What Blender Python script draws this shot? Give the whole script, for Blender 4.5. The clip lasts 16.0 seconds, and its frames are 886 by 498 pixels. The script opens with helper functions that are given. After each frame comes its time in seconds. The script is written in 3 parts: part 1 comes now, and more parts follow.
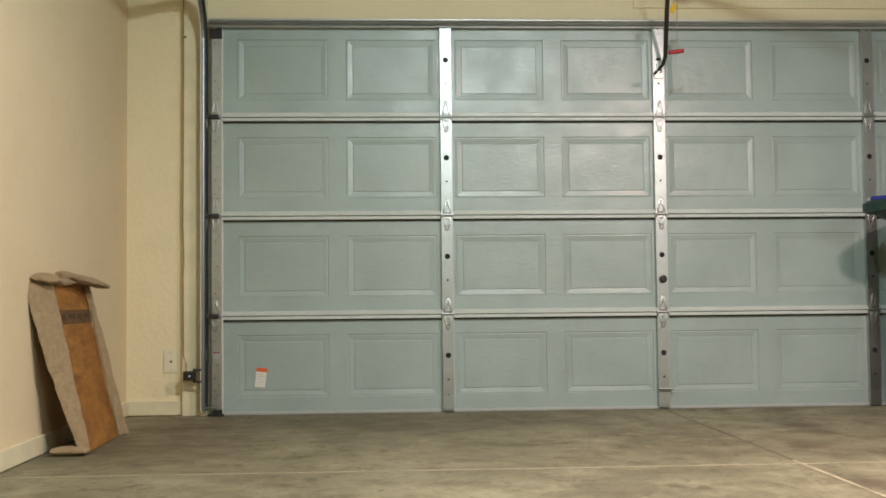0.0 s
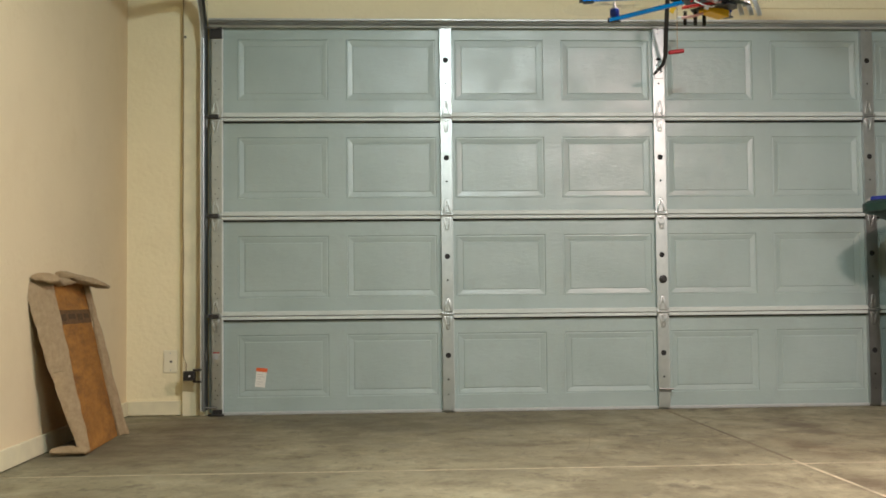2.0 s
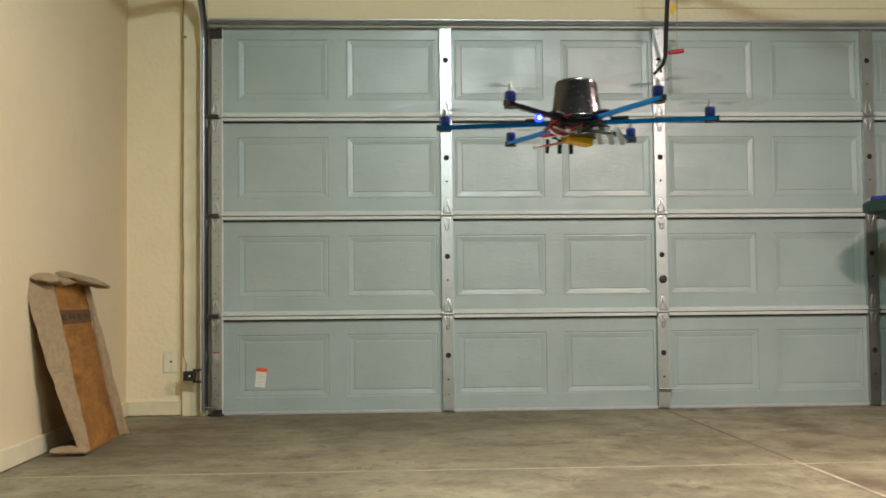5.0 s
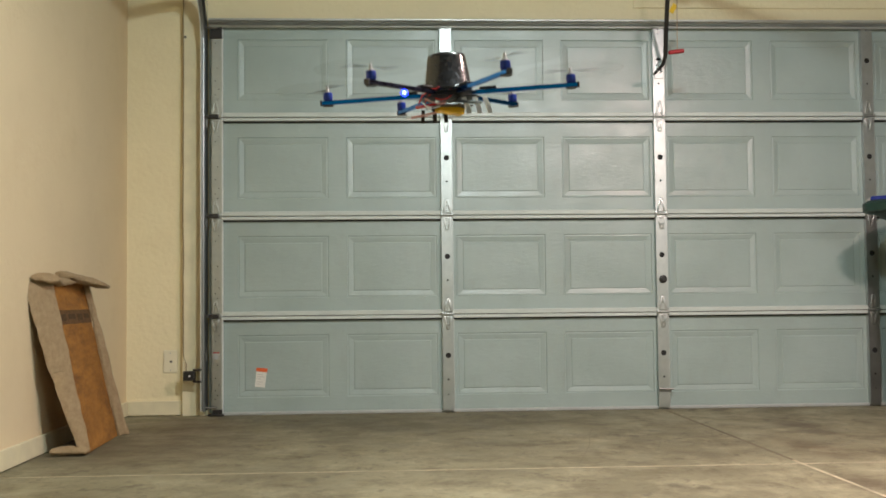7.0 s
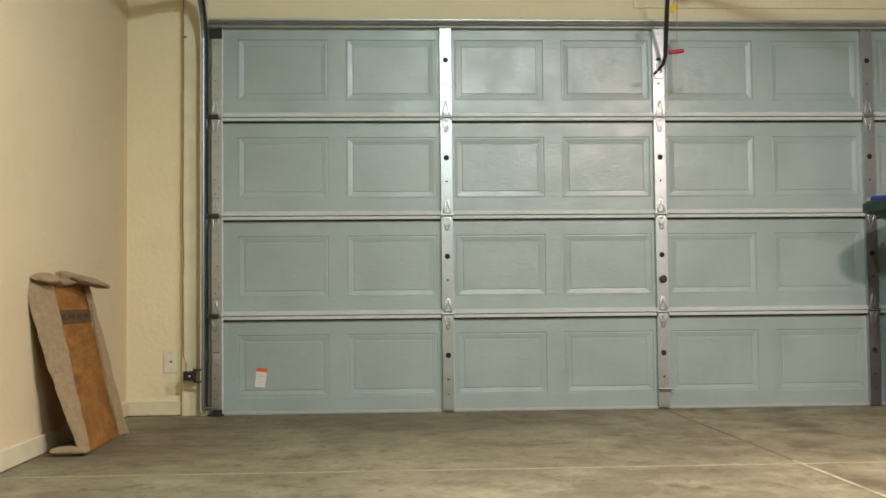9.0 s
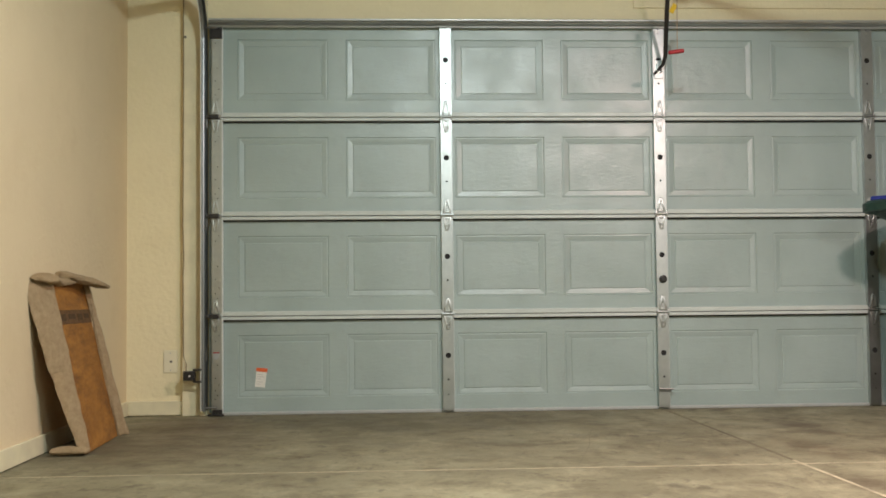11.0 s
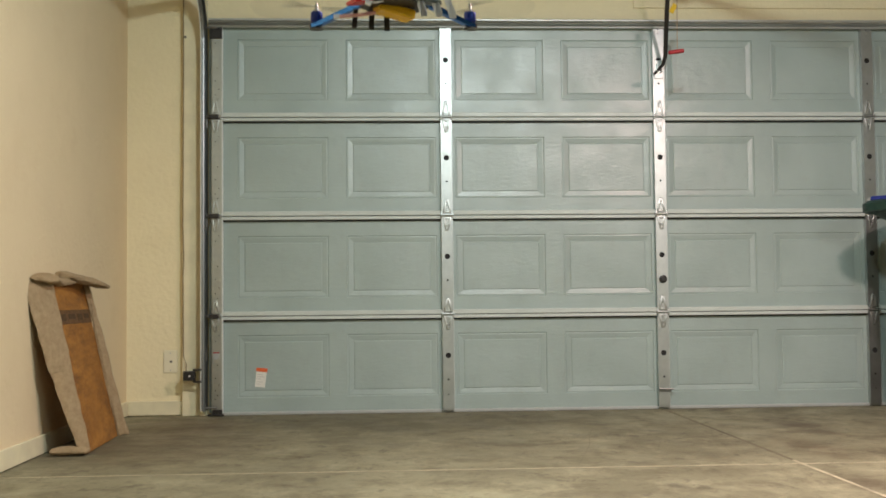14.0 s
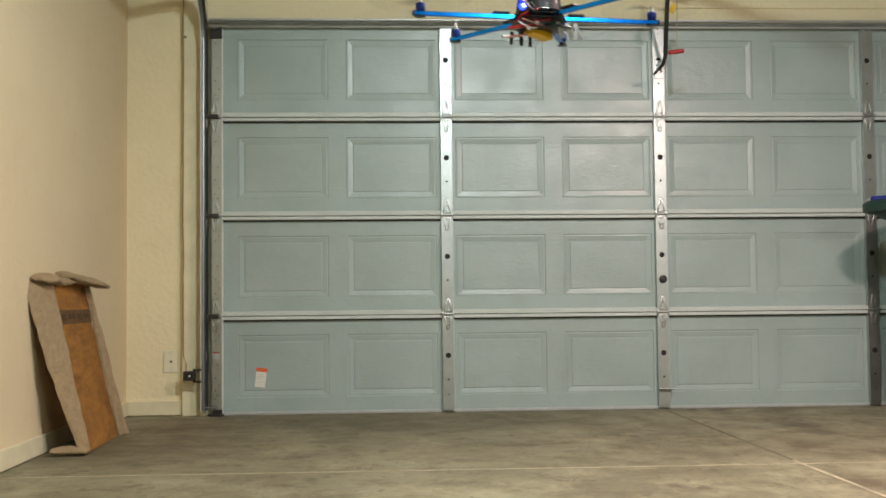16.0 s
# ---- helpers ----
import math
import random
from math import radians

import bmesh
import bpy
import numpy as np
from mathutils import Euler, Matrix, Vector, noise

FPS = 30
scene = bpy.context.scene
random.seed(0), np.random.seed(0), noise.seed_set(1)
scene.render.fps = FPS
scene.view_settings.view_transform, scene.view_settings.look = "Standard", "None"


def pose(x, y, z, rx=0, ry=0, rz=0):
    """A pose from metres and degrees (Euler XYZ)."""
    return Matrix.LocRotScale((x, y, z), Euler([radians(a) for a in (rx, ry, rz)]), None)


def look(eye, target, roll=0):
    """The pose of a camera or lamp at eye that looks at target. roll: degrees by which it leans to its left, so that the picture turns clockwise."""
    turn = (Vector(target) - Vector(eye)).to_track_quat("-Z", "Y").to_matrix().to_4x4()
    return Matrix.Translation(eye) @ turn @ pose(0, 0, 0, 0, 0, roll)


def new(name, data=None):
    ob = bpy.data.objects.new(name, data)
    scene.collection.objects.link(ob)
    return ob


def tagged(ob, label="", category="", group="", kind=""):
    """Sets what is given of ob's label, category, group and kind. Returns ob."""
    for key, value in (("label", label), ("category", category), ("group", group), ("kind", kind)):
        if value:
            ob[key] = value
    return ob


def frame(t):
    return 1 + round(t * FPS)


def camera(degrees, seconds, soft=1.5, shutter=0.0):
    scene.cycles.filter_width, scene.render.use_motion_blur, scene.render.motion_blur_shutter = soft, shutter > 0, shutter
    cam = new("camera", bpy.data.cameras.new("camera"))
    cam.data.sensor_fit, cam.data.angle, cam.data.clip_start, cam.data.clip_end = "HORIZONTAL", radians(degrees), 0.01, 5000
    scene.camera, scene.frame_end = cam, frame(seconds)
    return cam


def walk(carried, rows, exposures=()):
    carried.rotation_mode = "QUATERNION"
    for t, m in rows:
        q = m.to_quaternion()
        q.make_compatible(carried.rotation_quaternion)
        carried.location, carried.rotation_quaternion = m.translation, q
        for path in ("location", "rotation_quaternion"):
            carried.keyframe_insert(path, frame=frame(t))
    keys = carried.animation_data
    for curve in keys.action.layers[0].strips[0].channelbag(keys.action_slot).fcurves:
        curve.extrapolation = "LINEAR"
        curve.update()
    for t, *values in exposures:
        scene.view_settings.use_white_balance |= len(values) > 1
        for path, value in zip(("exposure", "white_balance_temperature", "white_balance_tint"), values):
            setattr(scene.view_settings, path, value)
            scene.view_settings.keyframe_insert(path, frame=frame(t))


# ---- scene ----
# ------------------------------------------------------------------ camera
cam = camera(43.97, 16.0, soft=1.72, shutter=0.5)
EYE = Vector((-1.4926, -5.8871, 0.6012))
AIM = EYE + Vector((0.05120, 0.99760, 0.04653))
STAND = look(EYE, AIM, -0.573)
walk(cam, [(0.0, STAND), (16.0, STAND)], exposures=[(0.0, 0.0), (16.0, 0.0)])

# ------------------------------------------------------------------ light
world = bpy.data.worlds.new("night_outside")
world.use_nodes = True
world.node_tree.nodes["Background"].inputs["Color"].default_value = (0.02, 0.02, 0.025, 1)
world.node_tree.nodes["Background"].inputs["Strength"].default_value = 0.2
scene.world = world


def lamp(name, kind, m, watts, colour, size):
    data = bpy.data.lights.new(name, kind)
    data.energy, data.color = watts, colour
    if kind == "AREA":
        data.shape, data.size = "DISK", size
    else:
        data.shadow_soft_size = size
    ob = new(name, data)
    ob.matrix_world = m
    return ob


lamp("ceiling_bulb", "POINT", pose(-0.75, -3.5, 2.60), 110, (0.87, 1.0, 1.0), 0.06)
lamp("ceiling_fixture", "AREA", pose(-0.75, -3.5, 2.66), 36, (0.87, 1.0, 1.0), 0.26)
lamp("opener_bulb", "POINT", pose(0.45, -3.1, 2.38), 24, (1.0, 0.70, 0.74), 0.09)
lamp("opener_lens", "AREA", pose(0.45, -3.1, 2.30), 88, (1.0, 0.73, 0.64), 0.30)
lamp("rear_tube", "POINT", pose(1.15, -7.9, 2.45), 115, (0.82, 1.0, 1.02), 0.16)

# ------------------------------------------------------------------ materials


class Nodes:
    """A node material under construction."""

    def __init__(self, name, base, rough=0.5, metal=0.0):
        self.mat = bpy.data.materials.new(name)
        self.mat.use_nodes = True
        self.t = self.mat.node_tree
        self.b = self.t.nodes["Principled BSDF"]
        self.b.inputs["Base Color"].default_value = (*base, 1)
        self.b.inputs["Roughness"].default_value = rough
        self.b.inputs["Metallic"].default_value = metal
        co = self.t.nodes.new("ShaderNodeTexCoord")
        self.co = co.outputs["Object"]

    def scaled(self, sx, sy, sz):
        n = self.t.nodes.new("ShaderNodeMapping")
        n.inputs["Scale"].default_value = (sx, sy, sz)
        self.t.links.new(self.co, n.inputs["Vector"])
        return n.outputs["Vector"]

    def noise(self, scale, detail=4.0, rough=0.55, vec=None, lo=0.35, hi=0.65):
        n = self.t.nodes.new("ShaderNodeTexNoise")
        n.inputs["Scale"].default_value = scale
        n.inputs["Detail"].default_value = detail
        n.inputs["Roughness"].default_value = rough
        self.t.links.new(vec or self.co, n.inputs["Vector"])
        r = self.t.nodes.new("ShaderNodeMapRange")
        r.inputs["From Min"].default_value, r.inputs["From Max"].default_value = lo, hi
        self.t.links.new(n.outputs["Fac"], r.inputs["Value"])
        return r.outputs["Result"]

    def mix(self, fac, a, b):
        n = self.t.nodes.new("ShaderNodeMix")
        n.data_type = "RGBA"
        for slot, v in ((0, fac), (6, a), (7, b)):
            if isinstance(v, bpy.types.NodeSocket):
                self.t.links.new(v, n.inputs[slot])
            elif slot == 0:
                n.inputs[0].default_value = v
            else:
                n.inputs[slot].default_value = (*v, 1)
        return n.outputs[2]

    def scale_value(self, v, lo, hi):
        r = self.t.nodes.new("ShaderNodeMapRange")
        r.inputs["To Min"].default_value, r.inputs["To Max"].default_value = lo, hi
        self.t.links.new(v, r.inputs["Value"])
        return r.outputs["Result"]

    def spot(self, x, y, rx, ry, warp=0.0):
        """A soft-edged oval about (x, y), 1 at its centre."""
        n = self.t.nodes.new("ShaderNodeMapping")
        n.inputs["Location"].default_value = (-x / rx, -y / ry, 0)
        n.inputs["Scale"].default_value = (1 / rx, 1 / ry, 0)
        self.t.links.new(self.co, n.inputs["Vector"])
        length = self.t.nodes.new("ShaderNodeVectorMath")
        length.operation = "LENGTH"
        self.t.links.new(n.outputs["Vector"], length.inputs[0])
        m = self.t.nodes.new("ShaderNodeMapRange")
        m.interpolation_type = "SMOOTHSTEP"
        m.inputs["From Min"].default_value, m.inputs["From Max"].default_value = 1.0, 0.15
        self.t.links.new(length.outputs["Value"], m.inputs["Value"])
        k = self.t.nodes.new("ShaderNodeMath")
        k.operation = "MULTIPLY"
        self.t.links.new(m.outputs["Result"], k.inputs[0])
        self.t.links.new(self.noise(8, 6, 0.7, lo=0.3, hi=0.55), k.inputs[1])
        return k.outputs[0]

    def put(self, socket, v):
        self.t.links.new(v, self.b.inputs[socket])

    def bump(self, v, dist, strength=0.6):
        n = self.t.nodes.new("ShaderNodeBump")
        n.inputs["Distance"].default_value = dist
        n.inputs["Strength"].default_value = strength
        self.t.links.new(v, n.inputs["Height"])
        old = self.b.inputs["Normal"].links
        if old:
            self.t.links.new(old[0].from_socket, n.inputs["Normal"])
        self.t.links.new(n.outputs["Normal"], self.b.inputs["Normal"])


def plain(name, base, rough=0.5, metal=0.0, vary=0.25, scale=25.0):
    n = Nodes(name, base, rough, metal)
    dark = tuple(c * (1 - vary) for c in base)
    n.put("Base Color", n.mix(n.noise(scale), dark, base))
    n.put("Roughness", n.scale_value(n.noise(scale * 2.3), max(0.05, rough - (0.02 if metal > 0.4 else 0.08)), min(1, rough + (0.02 if metal > 0.4 else 0.08))))
    return n.mat


def painted_wall(name, base):
    n = Nodes(name, base, 0.75)
    c = n.mix(n.noise(0.9, 3), tuple(v * 0.93 for v in base), base)
    c = n.mix(n.scale_value(n.noise(3.7, 6, 0.7, lo=0.52, hi=0.78), 0, 0.35), c, tuple(v * f for v, f in zip(base, (0.82, 0.78, 0.70))))
    n.put("Base Color", c)
    n.bump(n.noise(38, 3), 0.003, 0.35)
    n.bump(n.noise(160, 2), 0.0008, 0.3)
    return n.mat


# dirt on the floor: place, half sizes, strength, colour; the one at (-1.5, -0.42) also paints the dimming towards the
# door
STAINS_AND_SHADE = ((0.42, -0.85, 0.17, 0.55, 0.75, (0.085, 0.060, 0.036)), (0.20, -1.55, 0.15, 0.55, 0.65, (0.10, 0.068, 0.036)),
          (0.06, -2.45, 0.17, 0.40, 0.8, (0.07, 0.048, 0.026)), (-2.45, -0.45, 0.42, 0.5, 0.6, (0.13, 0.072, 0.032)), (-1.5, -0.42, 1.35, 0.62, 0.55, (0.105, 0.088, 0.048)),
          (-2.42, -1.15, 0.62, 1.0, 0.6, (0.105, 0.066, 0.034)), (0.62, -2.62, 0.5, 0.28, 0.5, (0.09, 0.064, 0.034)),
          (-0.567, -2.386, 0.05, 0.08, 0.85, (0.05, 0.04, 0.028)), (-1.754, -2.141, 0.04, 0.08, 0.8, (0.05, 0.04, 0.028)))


def concrete():
    n = Nodes("trowelled_concrete", (0.4, 0.36, 0.28), 0.62)
    c = n.mix(n.noise(0.9, 6, 0.6, lo=0.38, hi=0.62), (0.176, 0.160, 0.098), (0.290, 0.270, 0.174))
    c = n.mix(n.scale_value(n.noise(5.0, 9, 0.78, lo=0.47, hi=0.60), 0, 0.72), c, (0.115, 0.095, 0.055))
    c = n.mix(n.scale_value(n.noise(3.0, 9, 0.78, n.scaled(1.3, 0.9, 1), 0.50, 0.66), 0, 0.55), c, (0.42, 0.388, 0.255))
    c = n.mix(n.scale_value(n.noise(11, 6, 0.7, n.scaled(1, 0.55, 1), 0.585, 0.65), 0, 0.60), c, (0.062, 0.048, 0.030))
    c = n.mix(n.scale_value(n.noise(34, 5, 0.7, n.scaled(1, 0.7, 1), 0.59, 0.65), 0, 0.6), c, (0.07, 0.055, 0.034))
    for x, y, rx, ry, amount, tint in STAINS_AND_SHADE:
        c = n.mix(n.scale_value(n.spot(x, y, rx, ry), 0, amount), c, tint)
    c = n.mix(n.scale_value(n.noise(90, 4, 0.7), 0, 0.28), c, (0.13, 0.105, 0.066))
    n.put("Base Color", c)
    n.put("Roughness", n.scale_value(n.noise(4.5, 5), 0.60, 0.85))
    n.bump(n.noise(60, 4), 0.0012, 0.35)
    return n.mat


def galvanised():
    n = Nodes("galvanised_steel", (0.75, 0.77, 0.77), 0.36, 1.0)
    c = n.mix(n.noise(16, 3), (0.43, 0.46, 0.455), (0.50, 0.53, 0.52))
    c = n.mix(n.scale_value(n.noise(4, 5, lo=0.5, hi=0.75), 0, 0.35), c, (0.46, 0.48, 0.48))
    n.put("Base Color", c)
    n.put("Roughness", n.scale_value(n.noise(11, 4), 0.35, 0.45))
    n.bump(n.noise(5, 2, vec=n.scaled(1, 1, 0.5)), 0.003, 0.10)
    return n.mat


def door_paint():
    n = Nodes("grey_white_steel_skin", (0.55, 0.58, 0.56), 0.42)
    c = n.mix(n.noise(2.1, 4), (0.312, 0.392, 0.378), (0.357, 0.444, 0.430))
    c = n.mix(n.scale_value(n.noise(14, 6, 0.7, n.scaled(1, 1, 0.5), 0.55, 0.75), 0, 0.3), c, (0.29, 0.31, 0.30))
    n.put("Base Color", c)
    n.put("Roughness", n.scale_value(n.noise(6, 4), 0.30, 0.44))
    n.b.inputs["Specular IOR Level"].default_value = 0.9
    n.bump(n.noise(55, 5, 0.65, n.scaled(0.5, 1, 1.3)), 0.0016, 0.28)
    n.bump(n.noise(5, 2), 0.006, 0.25)
    return n.mat


def chipboard():
    n = Nodes("orange_brown_chipboard", (0.36, 0.17, 0.05), 0.7)
    c = n.mix(n.noise(17, 7, 0.72, n.scaled(1, 0.3, 1), 0.38, 0.62), (0.19, 0.070, 0.010), (0.44, 0.19, 0.030))
    c = n.mix(n.scale_value(n.noise(5, 4), 0, 0.5), c, (0.37, 0.155, 0.022))
    c = n.mix(n.scale_value(n.noise(70, 2, lo=0.6, hi=0.72), 0, 0.6), c, (0.17, 0.07, 0.02))
    n.put("Base Color", c)
    n.bump(n.noise(90, 4), 0.0015, 0.5)
    return n.mat


def carpet():
    n = Nodes("beige_carpet_pile", (0.5, 0.42, 0.31), 0.95)
    c = n.mix(n.noise(45, 5, 0.7), (0.43, 0.31, 0.175), (0.56, 0.415, 0.25))
    c = n.mix(n.scale_value(n.noise(7, 4), 0, 0.4), c, (0.45, 0.32, 0.18))
    n.put("Base Color", c)
    n.bump(n.noise(240, 3), 0.004, 0.9)
    n.bump(n.noise(35, 3), 0.005, 0.4)
    return n.mat


def veil(name, base, alpha):
    n = Nodes(name, base, 0.5)
    n.b.inputs["Alpha"].default_value = alpha
    return n.mat


def glowing(name, colour, strength):
    n = Nodes(name, colour, 0.4)
    n.b.inputs["Emission Color"].default_value = (*colour, 1)
    n.b.inputs["Emission Strength"].default_value = strength
    return n.mat


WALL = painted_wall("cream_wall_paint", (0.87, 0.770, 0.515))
# West wall only: deeper and pinker than WALL.
SIDEWALL = painted_wall("peach_cream_side_wall", (0.81, 0.665, 0.438))
# Dark so that the unseen ceiling throws less light back down.
CEIL = painted_wall("ceiling_darkened", (0.30, 0.27, 0.215))
TRIM = plain("cream_trim_paint", (0.84, 0.76, 0.53), 0.5, vary=0.12, scale=9)
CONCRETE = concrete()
CRACK = plain("crack_dirt", (0.20, 0.17, 0.115), 0.9, vary=0.4, scale=5)
JOINTDARK = plain("dusty_joint_filler", (0.215, 0.180, 0.118), 0.85, vary=0.6, scale=1.3)
JOINT = plain("pale_joint_filler", (0.56, 0.49, 0.34), 0.85, vary=0.6, scale=5)
SKIN = door_paint()
RAIL = plain("off_white_rail_paint", (0.58, 0.64, 0.615), 0.38, vary=0.1, scale=7)
ZINC = galvanised()
# Pale colour for the lit edges of stiles and track.
EDGE_HIGHLIGHT = plain("zinc_edge_highlight", (0.74, 0.77, 0.75), 0.40, 0.0, 0.1, 9)
STRUT = plain("zinc_strut_steel", (0.60, 0.62, 0.61), 0.42, 0.7, 0.12, 9)
DULL = plain("dull_grey_steel", (0.30, 0.30, 0.29), 0.42, 0.9, 0.3, 30)
TRACK = plain("weathered_track_steel", (0.30, 0.32, 0.33), 0.36, 1.0, 0.06, 6)
DARK = plain("black_painted_steel", (0.025, 0.024, 0.024), 0.4, 0.0, 0.3, 30)
RUBBER = plain("pale_vinyl_seal", (0.42, 0.44, 0.43), 0.6, vary=0.08)
# Real rubber parts, plus painted shade in stile holes and under rails.
BLACKRUB_SHADE = plain("black_rubber_and_shade", (0.02, 0.02, 0.02), 0.8)
ORANGE = plain("orange_print", (0.75, 0.13, 0.03), 0.5, vary=0.05)
PAPER = plain("white_label_paper", (0.78, 0.77, 0.72), 0.5, vary=0.06)
LABELGREY = plain("faded_label", (0.42, 0.44, 0.43), 0.5, vary=0.1)
INK = plain("grey_print", (0.52, 0.52, 0.50), 0.6, vary=0.05)
RED = plain("red_plastic", (0.42, 0.02, 0.03), 0.4, vary=0.15)
YELLOW = plain("yellow_tag_card", (0.75, 0.50, 0.03), 0.5, vary=0.1)
CORD = plain("pale_cord", (0.45, 0.34, 0.22), 0.8)
BELLWIRE = plain("brown_bell_wire", (0.27, 0.19, 0.10), 0.7)
IVORY = plain("ivory_plastic", (0.82, 0.76, 0.57), 0.4, vary=0.05)
CHIP = chipboard()
PILE = carpet()
TAPE = plain("grey_brown_tape", (0.165, 0.080, 0.026), 0.8, vary=0.4, scale=40)
TAPEINK = plain("faded_dark_print", (0.095, 0.050, 0.018), 0.85, vary=0.4, scale=60)
BINGREEN = plain("dark_green_plastic", (0.012, 0.045, 0.035), 0.45, vary=0.3)
BINBLUE = plain("blue_plastic", (0.015, 0.03, 0.22), 0.4, vary=0.2)
ANOD = plain("blue_anodised_aluminium", (0.005, 0.18, 0.68), 0.16, 1.0, 0.03, 20)
# For arm 4 only; the other five are blue.
BLACKARM = plain("black_arm_metal", (0.012, 0.014, 0.035), 0.28, 0.85, 0.2, 40)
MOTOR = plain("deep_blue_motor_can", (0.010, 0.035, 0.26), 0.35, 0.4, 0.2, 60)
CUP = plain("glossy_black_plastic", (0.016, 0.016, 0.018), 0.21, 0.0, 0.2, 40)
CARBON = plain("black_carbon_plate", (0.010, 0.010, 0.012), 0.45, vary=0.3, scale=120)
ALLOY = plain("bright_alloy", (0.48, 0.48, 0.47), 0.40, 1.0, 0.1)
WHITE = plain("white_nylon", (0.82, 0.82, 0.80), 0.45, vary=0.05)
LIPO = plain("yellow_battery_wrap", (0.80, 0.47, 0.01), 0.35, vary=0.12)
REDWIRE = plain("red_wire", (0.60, 0.02, 0.02), 0.4, vary=0.1)
PINKWIRE = plain("pale_pink_wire", (0.75, 0.42, 0.38), 0.45, vary=0.1)
GREYPLATE = plain("grey_green_plate", (0.12, 0.145, 0.145), 0.4, 0.3, 0.2)
LED = glowing("blue_led", (0.01, 0.03, 1.0), 8.0)
LEDCORE = glowing("blue_white_led", (0.45, 0.55, 1.0), 10.0)
BLUR = veil("whirling_blade_veil", (0.08, 0.07, 0.06), 0.10)
DISC = veil("whirling_disc_veil", (0.25, 0.22, 0.18), 0.035)

# ------------------------------------------------------------------ mesh helpers


def mesh_of(name, bm, mat, smooth=False):
    me = bpy.data.meshes.new(name)
    bmesh.ops.recalc_face_normals(bm, faces=bm.faces)
    if smooth:
        for f in bm.faces:
            f.smooth = True
        for e in bm.edges:
            if len(e.link_faces) == 2 and e.calc_face_angle() > 0.7:
                e.smooth = False
    bm.to_mesh(me)
    bm.free()
    me.materials.append(mat)
    return me


def part(name, bm, mat, parent=None, label="", smooth=False, at=None):
    ob = new(name, mesh_of(name, bm, mat, smooth))
    if parent is not None:
        ob.parent = parent
    if at is not None:
        ob.matrix_basis = at
    if label:
        tagged(ob, label)
    return ob


def shared(name, me, parent, at):
    ob = new(name, me)
    ob.parent = parent
    ob.matrix_basis = at
    return ob


def box(x0, x1, y0, y1, z0, z1, bevel=0.0, bm=None, seg=2):
    own = bmesh.new()
    bmesh.ops.create_cube(own, size=1)
    bmesh.ops.scale(own, vec=(x1 - x0, y1 - y0, z1 - z0), verts=own.verts)
    bmesh.ops.translate(own, vec=((x0 + x1) / 2, (y0 + y1) / 2, (z0 + z1) / 2), verts=own.verts)
    if bevel:
        bmesh.ops.bevel(own, geom=own.edges[:], offset=bevel, segments=seg, affect="EDGES", profile=0.5)
    return join(bm, own)


def join(bm, own, m=None):
    if m is not None:
        bmesh.ops.transform(own, matrix=m, verts=own.verts)
    if bm is None:
        return own
    me = bpy.data.meshes.new("tmp")
    own.to_mesh(me)
    own.free()
    bm.from_mesh(me)
    bpy.data.meshes.remove(me)
    return bm


def lathe(rings, n=20, bm=None, m=None, caps=True):
    """A turned body from (radius, z) rings, bottom to top."""
    own = bmesh.new()
    loops = []
    for r, z in rings:
        loops.append([own.verts.new((r * math.cos(2 * math.pi * k / n), r * math.sin(2 * math.pi * k / n), z)) for k in range(n)])
    for a, b in zip(loops, loops[1:]):
        for k in range(n):
            own.faces.new((a[k], a[(k + 1) % n], b[(k + 1) % n], b[k]))
    if caps:
        own.faces.new(loops[0][::-1])
        own.faces.new(loops[-1])
    return join(bm, own, m)


def tube(points, r, n=8, bm=None, flat=1.0):
    """A rod along a line of points."""
    own = bmesh.new()
    pts = [Vector(p) for p in points]
    loops = []
    for i, p in enumerate(pts):
        d = (pts[min(i + 1, len(pts) - 1)] - pts[max(i - 1, 0)]).normalized()
        side = d.cross(Vector((0, 0, 1)))
        if side.length < 0.05:
            side = d.cross(Vector((0, 1, 0)))
        side.normalize()
        up = side.cross(d)
        loops.append([own.verts.new(p + side * (r * math.cos(2 * math.pi * k / n)) + up * (r * flat * math.sin(2 * math.pi * k / n))) for k in range(n)])
    for a, b in zip(loops, loops[1:]):
        for k in range(n):
            own.faces.new((a[k], a[(k + 1) % n], b[(k + 1) % n], b[k]))
    own.faces.new(loops[0][::-1])
    own.faces.new(loops[-1])
    return join(bm, own)


def sweep(profile, stations):
    """A closed section (list of (u, v)) carried along stations of (origin, u axis, v axis)."""
    bm = bmesh.new()
    loops = []
    for o, u, v in stations:
        loops.append([bm.verts.new(Vector(o) + Vector(u) * a + Vector(v) * b) for a, b in profile])
    n = len(profile)
    for a, b in zip(loops, loops[1:]):
        for k in range(n):
            bm.faces.new((a[k], a[(k + 1) % n], b[(k + 1) % n], b[k]))
    bmesh.ops.triangle_fill(bm, edges=[e for e in bm.edges if len(e.link_faces) == 1], use_beauty=True)
    return bm


